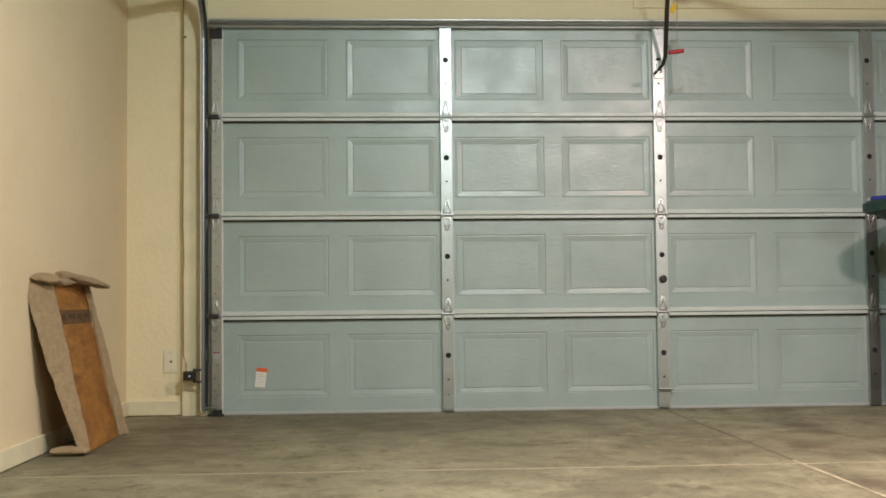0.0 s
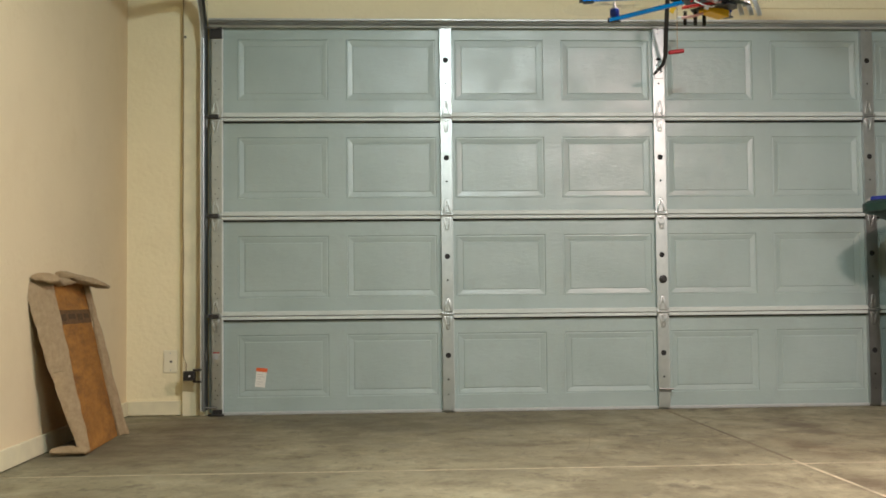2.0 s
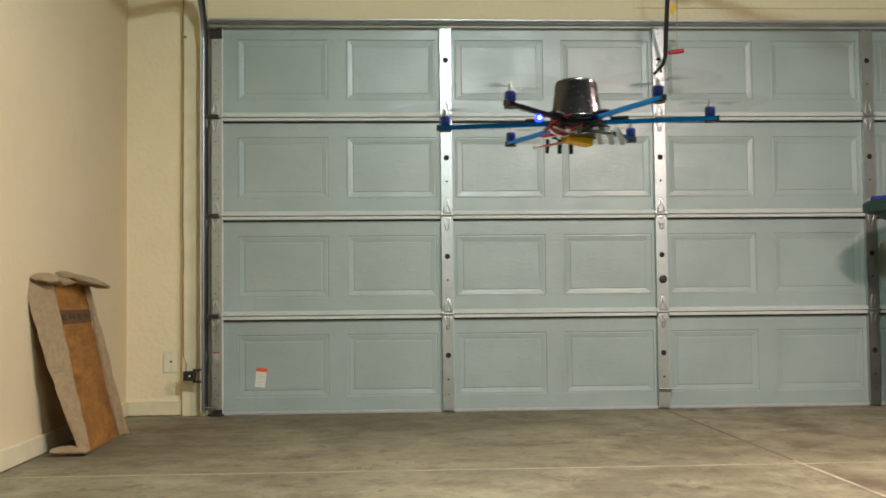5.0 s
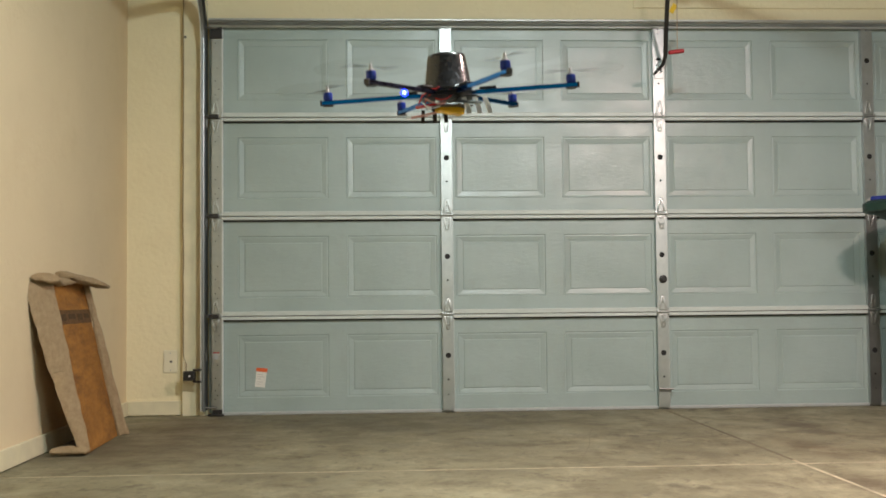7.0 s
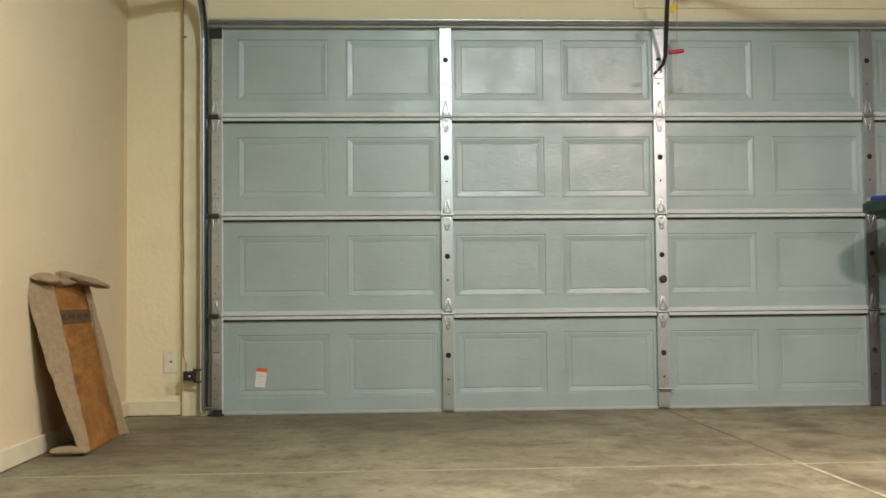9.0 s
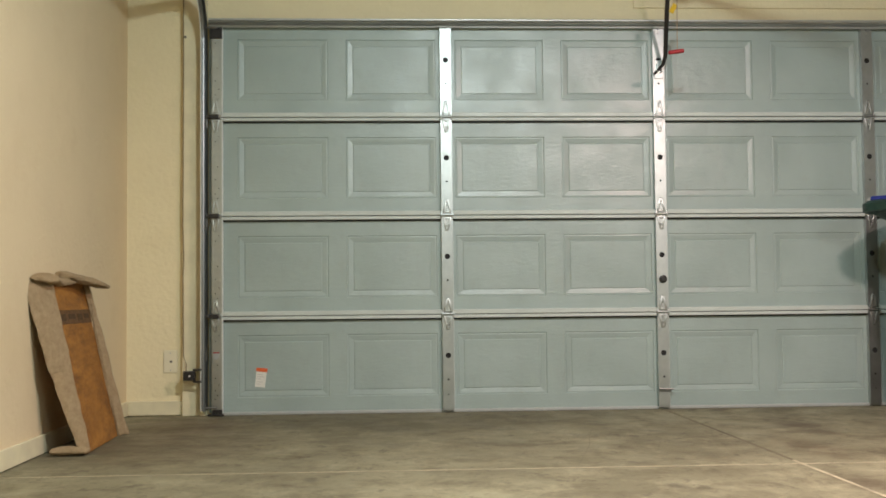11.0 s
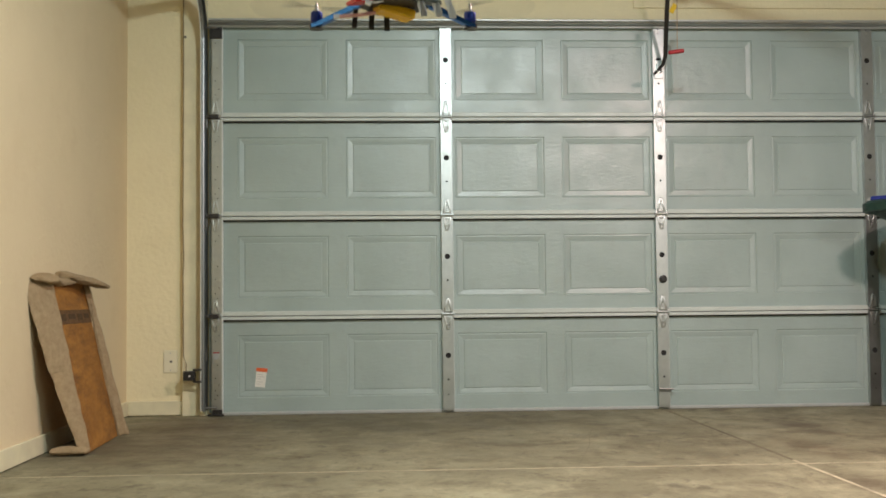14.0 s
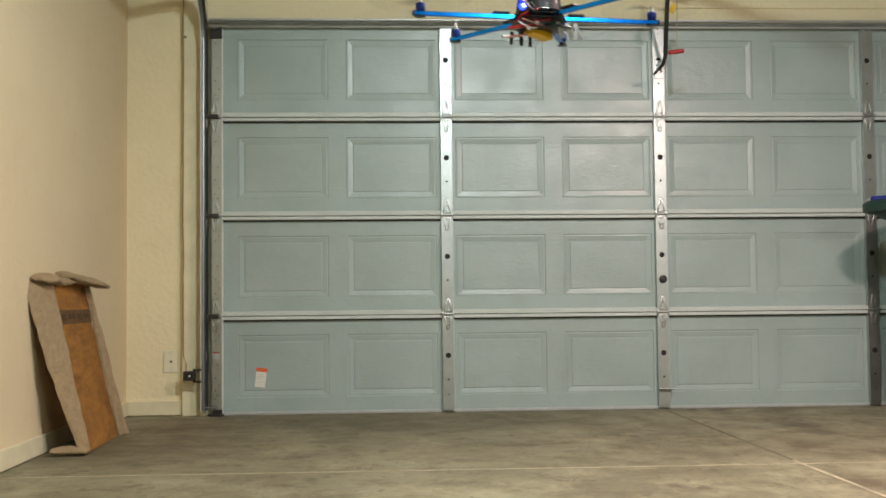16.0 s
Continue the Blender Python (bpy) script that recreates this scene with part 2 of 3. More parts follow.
def plate(w, h, t, holes, n=16):
    """A plate of width w (x), height h (z, from 0), thickness t (y), pierced by round holes (x, z, r)."""
    bm = bmesh.new()
    edges = []

    def loop(pts):
        vs = [bm.verts.new(p) for p in pts]
        edges.extend(bm.edges.new((vs[i], vs[(i + 1) % len(vs)])) for i in range(len(vs)))
    loop([(-w / 2, 0, 0), (w / 2, 0, 0), (w / 2, 0, h), (-w / 2, 0, h)])
    for x, z, r in holes:
        loop([(x + r * math.cos(2 * math.pi * k / n), 0, z + r * math.sin(2 * math.pi * k / n)) for k in range(n)])
    bmesh.ops.triangle_fill(bm, edges=edges, use_beauty=True)
    ext = bmesh.ops.extrude_face_region(bm, geom=bm.faces[:])
    bmesh.ops.translate(bm, vec=(0, t, 0), verts=[g for g in ext["geom"] if isinstance(g, bmesh.types.BMVert)])
    return bm


def empty(name, m, label, category, group=""):
    ob = new(name)
    ob.matrix_basis = m
    return tagged(ob, label, category, group)


# ------------------------------------------------------------------ the garage shell
XL, XR, YF, YB, ZC = -2.882, 7.4, 0.06, -10.5, 2.72
DOOR_HALF, DOOR_TOP = 2.44, 2.128


def structure(name, bm, mat, label, smooth=False):
    return tagged(part(name, bm, mat, smooth=smooth), label, "", "", "structure")


structure("wall_west", box(XL - 0.12, XL, YB - 0.12, YF + 0.15, -0.05, ZC), SIDEWALL, "peach-cream plaster side wall of the garage, deeper in colour than the others")
# East and back walls are out of view, placed far away to darken reflections.
structure("wall_east", box(XR, XR + 0.12, YB - 0.12, YF + 0.15, -0.05, ZC), WALL, "unseen cream side wall, set far off to dim that side")
structure("wall_south", box(XL, XR, YB - 0.12, YB, -0.05, ZC), WALL, "unseen cream back wall, set far off to dim reflections")
OPEN = DOOR_HALF - 0.03
front = box(XL, -OPEN, YF, YF + 0.15, -0.05, ZC)
box(OPEN, XR, YF, YF + 0.15, -0.05, ZC, bm=front)
box(-OPEN, OPEN, YF, YF + 0.15, DOOR_TOP - 0.02, ZC, bm=front)
structure("wall_north", front, WALL, "cream painted wall round the garage door opening")
structure("ceiling", box(XL - 0.12, XR + 0.12, YB - 0.12, YF + 0.15, ZC, ZC + 0.12), CEIL, "unseen garage ceiling, darkened to cut bounced light")

# floor: slabs with shallow control joints
floor = structure("floor", box(XL - 0.12, XR + 0.12, YB - 0.12, YF + 0.6, -0.12, -0.0015), JOINT, "concrete garage floor bed with pale filled joints")
JX, JY, GAP = 0.0, (-1.966, -4.4), 0.009
xs = ((XL - 0.1, JX - 0.007), (JX + 0.007, XR + 0.1))
ys = ((YB - 0.1, JY[1] - GAP), (JY[1] + GAP, JY[0] - GAP), (JY[0] + GAP, YF + 0.55))
part("joint_strip", box(JX - 0.0065, JX + 0.0065, JY[0] + 0.10, YF + 0.5, -0.1, -0.0006), JOINTDARK, floor, "dark dusty joint between slabs")
part("joint_strip", box(JX - 0.0065, JX + 0.0065, YB, JY[0] + 0.09, -0.1, -0.0006), JOINT, floor, "pale filled joint between slabs")
for sx0, sx1 in xs:
    for sy0, sy1 in ys:
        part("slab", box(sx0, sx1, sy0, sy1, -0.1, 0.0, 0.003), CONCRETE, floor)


def baseboards():
    b = box(XL, XL + 0.013, YB, YF, 0.004, 0.079, 0.003)
    structure("baseboard", b, TRIM, "cream painted baseboard along the side wall")
    b = box(XL + 0.013, -2.585, YF - 0.013, YF, 0.004, 0.079, 0.003)
    structure("baseboard", b, TRIM, "cream painted baseboard beside the garage door")
    b = box(XR - 0.013, XR, YB, YF, 0.004, 0.079, 0.003)
    structure("baseboard", b, TRIM, "cream painted baseboard along the side wall")


baseboards()
crack = [(-0.545, -0.80, -0.0016), (-0.60, -1.02, -0.0016), (-0.665, -1.38, -0.0016), (-0.73, -1.62, -0.0016), (-0.81, -1.94, -0.0016)]
part("crack", tube(crack, 0.0020, 6), CRACK, floor, "fine dark crack in the slab")
for s in (-1, 1):
    a, b = sorted((s * 2.463, s * 2.583))
    structure("trim", box(a, b, YF - 0.035, YF, 0.0, ZC, 0.004), TRIM, "cream painted timber jamb beside the garage door")

structure("trim", box(-0.12, 2.62, YF - 0.012, YF, 2.205, ZC, 0.002), WALL, "cream painted header board above the garage door")

# ------------------------------------------------------------------ the garage door
PITCH, SEAMS = 0.5325, (0.0, 0.527, 1.0595, 1.592, 2.124)
PCX = [-2.047, -1.464, -0.874, -0.290, 0.290, 0.874, 1.464, 2.047]
PHW, PHH = 0.243, 0.166
STILES = (-2.404, -1.167, 0.0, 1.167, 2.404)
HOLE0 = 0.305


def section_mesh(h, pz):
    """One door section, inner side at y = 0.03: a skin with eight sunk panels; z from 0 to h."""
    bm = bmesh.new()
    y = 0.03
    bx = [-DOOR_HALF]
    for c in PCX:
        bx += [c - PHW, c + PHW]
    bx.append(DOOR_HALF)
    bz = [0.0, pz - PHH, pz + PHH, h]

    def quad(*p):
        bm.faces.new([bm.verts.new(q) for q in p])
    for i in range(len(bx) - 1):
        for k in range(3):
            if k == 1 and i % 2 == 1:
                continue
            quad((bx[i], y, bz[k]), (bx[i + 1], y, bz[k]), (bx[i + 1], y, bz[k + 1]), (bx[i], y, bz[k + 1]))
    steps = ((0.0, 0.0), (0.004, 0.0045), (0.010, 0.0038), (0.036, 0.0078), (0.040, 0.0050), (0.045, 0.0050))
    for c in PCX:
        rings = []
        for inset, sink in steps:
            w, v = PHW - inset, PHH - inset
            rings.append([(c - w, y + sink, pz - v), (c + w, y + sink, pz - v), (c + w, y + sink, pz + v), (c - w, y + sink, pz + v)])
        for a, b in zip(rings, rings[1:]):
            for k in range(4):
                quad(a[k], a[(k + 1) % 4], b[(k + 1) % 4], b[k])
        quad(*rings[-1])
    # outer side and edges
    yo = 0.052
    quad((-DOOR_HALF, yo, 0), (DOOR_HALF, yo, 0), (DOOR_HALF, yo, h), (-DOOR_HALF, yo, h))
    quad((-DOOR_HALF, y, 0), (DOOR_HALF, y, 0), (DOOR_HALF, yo, 0), (-DOOR_HALF, yo, 0))
    quad((-DOOR_HALF, y, h), (DOOR_HALF, y, h), (DOOR_HALF, yo, h), (-DOOR_HALF, yo, h))
    for x in (-DOOR_HALF, DOOR_HALF):
        quad((x, y, 0), (x, yo, 0), (x, yo, h), (x, y, h))
    bmesh.ops.remove_doubles(bm, verts=bm.verts, dist=0.0004)
    return bm


def stile_mesh(h, low, end=False):
    """A galvanised channel over the height of one section, with the access hole and small screw holes."""
    z = HOLE0 - 0.014 if low else HOLE0 + 0.004
    holes = [(0.0, z, 0.0148), (0.0, z - 0.128, 0.0055), (0.0, 0.085, 0.0035), (0.0, h - 0.05, 0.0035)]
    if end:
        holes = [(q * 0.012, z, 0.003) for q, z in ((0, 0.075), (1, 0.095), (0, 0.12), (1.6, 0.15), (0, h - 0.13), (1.6, h - 0.10), (0.4, h - 0.07), (1, h / 2), (0, h / 2 - 0.07))]
    shift = 0.0075 if end else 0.0
    bm = plate(0.053 if end else 0.061, h, 0.002, [(x - shift, z, r) for x, z, r in holes])
    bmesh.ops.translate(bm, vec=(shift, 0, 0), verts=bm.verts)
    left, right = (-0.019, 0.0322) if end else (-0.0305, 0.0290)
    box(left, left + 0.002, 0.002, 0.029, 0, h, bm=bm)
    first = len(bm.faces)
    # Right lip is pale to paint the light caught along this edge.
    box(right, 0.0395 if end else 0.0318, 0.0005, 0.029, 0, h, 0.001, bm, 1)
    second = len(bm.faces)
    # Black backing puts the hollow's shade into the holes as colour.
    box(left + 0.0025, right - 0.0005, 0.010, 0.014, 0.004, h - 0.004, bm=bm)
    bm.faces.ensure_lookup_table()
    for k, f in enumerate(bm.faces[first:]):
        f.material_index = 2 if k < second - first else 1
    return bm


def hinge_mesh():
    """A stamped hinge: two tapering leaves and a knuckle, centred on the seam."""
    bm = bmesh.new()
    for s in (-1, 1):
        for q in (-1, 1):
            leg = box(-0.0045, 0.0045, -0.004, 0.0, 0.0, 0.068, 0.0012)
            join(bm, leg, Matrix.Translation((q * 0.019, -0.0005, 0.010 * s)) @ pose(0, 0, 0, 0, -q * 11.5 if s > 0 else 180 + q * 11.5, 0))
        box(-0.010, 0.010, -0.0035, -0.0005, 0.066 if s > 0 else -0.084, 0.084 if s > 0 else -0.066, 0.001, bm)
        box(-0.021, 0.021, -0.0035, -0.0005, 0.012 if s > 0 else -0.022, 0.022 if s > 0 else -0.012, 0.001, bm)
    lathe([(0.0065, -0.034), (0.0065, 0.034)], 10, bm, pose(0, -0.008, 0, 0, 90, 0))
    for s in (-1, 1):
        box(-0.034 if s < 0 else 0.022, -0.022 if s < 0 else 0.034, -0.012, -0.001, -0.012, 0.012, 0.001, bm)
    for z in (-0.055, -0.025, 0.025, 0.055):
        lathe([(0.005, 0.0), (0.004, 0.003)], 6, bm, pose(0, -0.004, z, 90, 0, 0))
    return bm


def garage_door():
    door = empty("garage_door", pose(0, 0, 0), "closed grey steel sectional garage door with sunk panels", "garage door")
    stile = {}
    for row in range(4):
        z0, z1 = SEAMS[row], SEAMS[row + 1]
        base = 0.014 if row == 0 else 0.0
        h = z1 - z0 - base - 0.003
        pc = (0.258, 0.787, 1.320, 1.853)[row] - z0 - base
        sec = part("section", section_mesh(h, pc), SKIN, door, at=pose(0, 0, z0 + base))
        key = round(h, 3)
        if key not in stile:
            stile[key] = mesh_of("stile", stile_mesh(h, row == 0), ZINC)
            stile[key].materials.append(BLACKRUB_SHADE)
            stile[key].materials.append(EDGE_HIGHLIGHT)
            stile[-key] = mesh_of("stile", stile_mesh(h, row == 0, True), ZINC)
            stile[-key].materials.append(BLACKRUB_SHADE)
            stile[-key].materials.append(EDGE_HIGHLIGHT)
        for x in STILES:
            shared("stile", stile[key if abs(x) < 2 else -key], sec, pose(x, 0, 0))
        # folded rails between the stiles
        for i in range(4):
            x0, x1 = STILES[i] + (0.040 if i == 0 else 0.0325), STILES[i + 1] - (0.021 if i == 3 else 0.0325)
            if row > 0:
                part("bottom_rail", box(x0, x1, -0.003, 0.032, 0.0, 0.024, 0.003), RAIL, sec)
            if row < 3:
                part("top_rail", box(x0, x1, 0.001, 0.032, h - 0.018, h - 0.0005, 0.003), RAIL, sec)
                # Black strip draws the line of shade below the rail.
                part("shade_strip", box(x0, x1, 0.016, 0.031, h - 0.0255, h - 0.0185), BLACKRUB_SHADE, sec)
    hinge = mesh_of("hinge", hinge_mesh(), ZINC, True)
    for z in SEAMS[1:4]:
        for x in STILES:
            shared("hinge", hinge, door, pose(x, -0.001, z))
    carrier = mesh_of("roller_carrier", box(-0.031, 0.020, -0.026, -0.013, -0.011, 0.010, 0.002), DARK)
    for z in SEAMS[1:4]:
        for x in (STILES[0], STILES[4]):
            shared("roller_carrier", carrier, door, pose(x, -0.001, z, 0, 0, 0))
    roller_bm = lathe([(0.0055, -0.055), (0.0055, 0.012)], 8, None, pose(0, 0, 0, 0, 90, 0))
    roller = mesh_of("roller", lathe([(0.009, -0.063), (0.019, -0.061), (0.019, -0.051), (0.009, -0.049)], 14, roller_bm, pose(0, 0, 0, 0, 90, 0)), DULL, True)
    for z in (0.045, *SEAMS[1:4], 2.07):
        shared("roller", roller, door, pose(-2.404, -0.018, z))
        shared("roller", roller, door, pose(2.404, -0.018, z, 0, 0, 180))
    # strut across the top: a hat section
    prof = [(0.0, -0.023), (-0.006, -0.023), (-0.008, -0.021), (-0.010, -0.013), (-0.030, -0.009), (-0.040, -0.006), (-0.042, -0.003),
            (-0.040, 0.0), (-0.024, 0.011), (-0.020, 0.015), (-0.020, 0.020), (-0.018, 0.023), (0.0, 0.023)]
    strut = sweep(prof, [((x, -0.001, 2.099), (0, 1, 0), (0, 0, 1)) for x in (-2.437, 2.437)])
    part("top_strut", strut, STRUT, door, "long galvanised stiffening strut along the top")
    for x in STILES[1:4]:
        part("strut_screw", lathe([(0.006, 0), (0.005, 0.004)], 6, None, pose(x, -0.002, 2.088 - 0.035, 90, 0, 0)), ALLOY, door)
    part("bottom_seal", box(-2.43, 2.43, 0.022, 0.056, 0.0, 0.018, 0.005), RUBBER, door, "pale vinyl weather seal on the floor")
    for s in (-1, 1):
        b = box(-0.022, 0.030, -0.004, 0.0, 0.012, 0.034, 0.001)
        box(-0.045, 0.042, -0.024, 0.0, 0.003, 0.012, 0.002, b)
        part("corner_bracket", b, DARK, door, at=pose(s * 2.397, -0.002, 0))
        b = box(-0.026, 0.038, -0.012, -0.001, 2.015, 2.075, 0.002)
        part("roller_bracket", b, DARK, door, at=pose(s * 2.404, 0, 0))
    # centre hardware: lift handle step, lock boss
    b = box(-0.03, 0.048, -0.022, -0.001, 0.108, 0.114, 0.002)
    box(-0.03, 0.036, -0.006, -0.001, 0.096, 0.112, 0.001, b)
    part("step_plate", b, DULL, door, "small folded steel step plate")
    b = lathe([(0.022, 0.0), (0.022, 0.004), (0.012, 0.008), (0.012, 0.016)], 16, None, pose(0.003, -0.002, 0.703, 90, 0, 0))
    part("lock_boss", b, DARK, door, "black lock boss", True)
    # labels
    lab = part("warning_label", box(-0.027, 0.027, -0.0018, 0.0, -0.052, 0.046), PAPER, door, "white warning label with an orange band", at=pose(-2.168, 0.0340, 0.199, 0, 7, 0))
    part("label_band", box(-0.029, 0.030, -0.0026, -0.0012, 0.030, 0.050), ORANGE, lab)
    for z, x1 in ((0.014, 0.010), (0.002, 0.018), (-0.010, 0.004), (-0.026, 0.012), (-0.038, 0.0)):
        part("print_line", box(-0.020, x1, -0.0023, -0.0015, z, z + 0.003), INK, lab)
    lab = part("stile_label", box(-2.414, -2.384, -0.0012, 0.0, 0.30, 0.336), LABELGREY, door, "small white label with a red line")
    part("label_band", box(-2.416, -2.382, -0.0020, -0.0010, 0.331, 0.337), RED, lab)
    # arm bracket of the opener
    b = box(-0.024, 0.024, -0.005, -0.001, 1.80, 1.90, 0.001)
    box(-0.012, -0.009, -0.035, -0.004, 1.83, 1.88, 0.001, b)
    box(0.009, 0.012, -0.035, -0.004, 1.83, 1.88, 0.001, b)
    part("arm_bracket", b, ZINC, door, "bent galvanised bracket for the opener arm")
    return door


garage_door()


def door_track(s):
    """The roller track at one side: upright, bend and overhead run, with its wall brackets."""
    tr = empty("door_track", pose(s * 2.461, 0, 0), "galvanised steel roller track beside the garage door", "door track", "tracks of the garage door")
    # the mouth of the channel faces the door; its front flange is rounded
    outer = [(-0.024, -0.018), (-0.026, -0.010), (-0.026, 0.009), (-0.020, 0.0145), (0.018, 0.0145), (0.0245, 0.013), (0.0268, 0.009), (0.0262, 0.0), (0.024, -0.005), (0.019, -0.008)]
    prof = outer + [(u * 0.90 - (0.001 if u > 0 else -0.001), v * 0.90) for u, v in reversed(outer)]
    prof = [(u, v * s) for u, v in prof]
    st = []
    for z in (0.03, 0.7, 1.4, 1.97):
        st.append(((0, -0.02, z), (0, -1, 0), (1, 0, 0)))
    r = 0.28
    for k in range(1, 11):
        a = math.radians(9 * k)
        st.append(((0, -0.02 - r + r * math.cos(a), 1.97 + r * math.sin(a)), (0, -math.cos(a), -math.sin(a)), (1, 0, 0)))
    st.append(((0, -2.6, 2.27), (0, 0, -1), (1, 0, 0)))
    part("rail", sweep(prof, st), TRACK, tr)
    # Added bead draws the track's bright highlight line in pale colour.
    bead = [(0.0265 + 0.0025 * math.cos(math.pi * k / 4), s * 0.0115 + 0.0026 * math.sin(math.pi * k / 4)) for k in range(8)]
    part("highlight_bead", sweep(bead, st), EDGE_HIGHLIGHT, tr, "pale bead painting the highlight along the track's edge")
    for z in (0.32, 1.02, 1.56):
        b = box(-0.014, 0.014, -0.002, 0.026, z - 0.03, z + 0.03, 0.001)
        box(-0.010, 0.010, -0.012, 0.0, z - 0.014, z + 0.014, 0.001, b)
        part("wall_bracket", b, DULL, tr)
    part("angle_iron", box(-0.012, 0.008, 0.012, 0.024, 0.03, 1.95, 0.001), DULL, tr)
    part("hanger", box(-0.012, 0.012, -2.55, -2.51, 2.29, ZC, 0.001), DULL, tr)
    return tr


door_track(-1)
door_track(1)


def lift_cable(s):
    b = tube([(s * 2.455, -0.012, 0.05), (s * 2.452, 0.012, 1.2), (s * 2.45, 0.018, 2.3)], 0.0016, 6)
    return tagged(part("lift_cable", b, DULL), "thin grey steel lift cable beside the garage door", "cable")


lift_cable(-1)
lift_cable(1)


def opener():
    op = empty("door_opener", pose(0.02, 0, 0), "ceiling rail of a garage door opener with black lift arm", "door opener")
    b = box(-0.018, 0.018, -3.0, 0.042, 2.33, 2.36, 0.002)
    part("rail", b, DULL, op)
    part("header_bracket", box(-0.04, 0.04, 0.040, 0.060, 2.27, 2.40, 0.002), DULL, op)
    part("hanger", box(-0.012, 0.012, -2.9, -2.87, 2.36, ZC, 0.001), DULL, op)
    part("trolley", box(-0.03, 0.03, -0.50, -0.38, 2.285, 2.33, 0.006), DARK, op)
    pts = [(-0.045, -0.36, 2.33), (-0.036, -0.30, 2.245), (-0.028, -0.25, 2.167), (-0.016, -0.17, 2.04), (-0.004, -0.10, 1.94), (-0.001, -0.08, 1.905), (-0.008, -0.05, 1.866), (-0.030, -0.024, 1.84), (-0.044, -0.012, 1.825)]
    part("lift_arm", tube(pts, 0.0115, 10, flat=0.6), DARK, op, "curved black steel lift arm", True)
    cord = tube([(-0.022, -0.42, 2.285), (-0.024, -0.42, 2.1), (-0.027, -0.42, 1.855)], 0.0022, 6)
    c = part("release_cord", cord, CORD, op, "thin pale release cord")
    h = lathe([(0.004, -0.042), (0.0105, -0.038), (0.0115, 0.0), (0.0105, 0.038), (0.004, 0.042)], 12, None, pose(-0.033, -0.42, 1.853, 0, 82, 0))
    part("release_handle", h, RED, c, "dark red release handle", True)
    tag = box(-0.013, 0.013, -0.001, 0.001, -0.026, 0.026, 0.0)
    part("tag", tag, YELLOW, c, "small yellow warning tag", at=pose(-0.045, -0.422, 2.075, 0, 28, 15))


opener()


def photo_eye():
    ob = empty("photo_eye", pose(-2.508, -0.02, 0.217), "black safety photo eye clamped to the door track", "door sensor")
    b = box(-0.055, 0.0, -0.045, -0.005, -0.025, 0.025, 0.005)
    part("case", b, DARK, ob)
    b = box(-0.004, 0.04, -0.03, -0.024, -0.036, -0.026, 0.001)
    box(-0.004, 0.04, -0.03, -0.024, 0.026, 0.036, 0.001, b)
    box(-0.006, 0.004, -0.03, 0.02, -0.036, 0.036, 0.001, b)
    part("bracket", b, DARK, ob)
    # The lens's dot of light is put in as a white disc.
    part("lens", lathe([(0.0055, 0.0), (0.0045, 0.003)], 14, None, pose(-0.02, -0.045, 0.0, 90, 0, 0)), WHITE, ob, "white disc painting the bright dot on the lens")
    pts = [(-0.045, -0.005, 0.024), (-0.05, 0.03, 0.06), (-0.066, 0.038, 0.10), (-0.069, 0.038, 0.5), (-0.065, 0.038, 0.62), (-0.070, 0.038, 0.8), (-0.067, 0.038, 1.6), (-0.07, 0.038, 2.4)]
    part("wire", tube(pts, 0.0027, 6), BELLWIRE, ob, "thin beige bell wire")


photo_eye()


def outlet():
    ob = empty("wall_plate", pose(-2.650, YF, 0.288), "ivory plastic wall plate with a single jack", "wall plate")
    part("plate", box(-0.037, 0.037, -0.006, 0.0, -0.06, 0.06, 0.004), IVORY, ob)
    part("jack", lathe([(0.006, 0), (0.006, 0.002)], 12, None, pose(0.004, -0.006, 0.0, 90, 0, 0)), DARK, ob, "small dark jack")
    for z in (-0.045, 0.045):
        part("screw", lathe([(0.003, 0), (0.002, 0.001)], 8, None, pose(0, -0.006, z, 90, 0, 0)), ALLOY, ob)


outlet()


def nail():
    ob = empty("nail", pose(-2.567, YF - 0.035, 2.03), "dark dot marking a small nail hole in the cream door jamb", "nail")
    # Raised dark dot gives the dark of a small nail hole.
    part("nail_hole_dot", lathe([(0.0065, 0.0), (0.0065, 0.0015), (0.003, 0.0028)], 10, None, pose(0, 0, 0, 90, 0, 0)), DARK, ob)


nail()


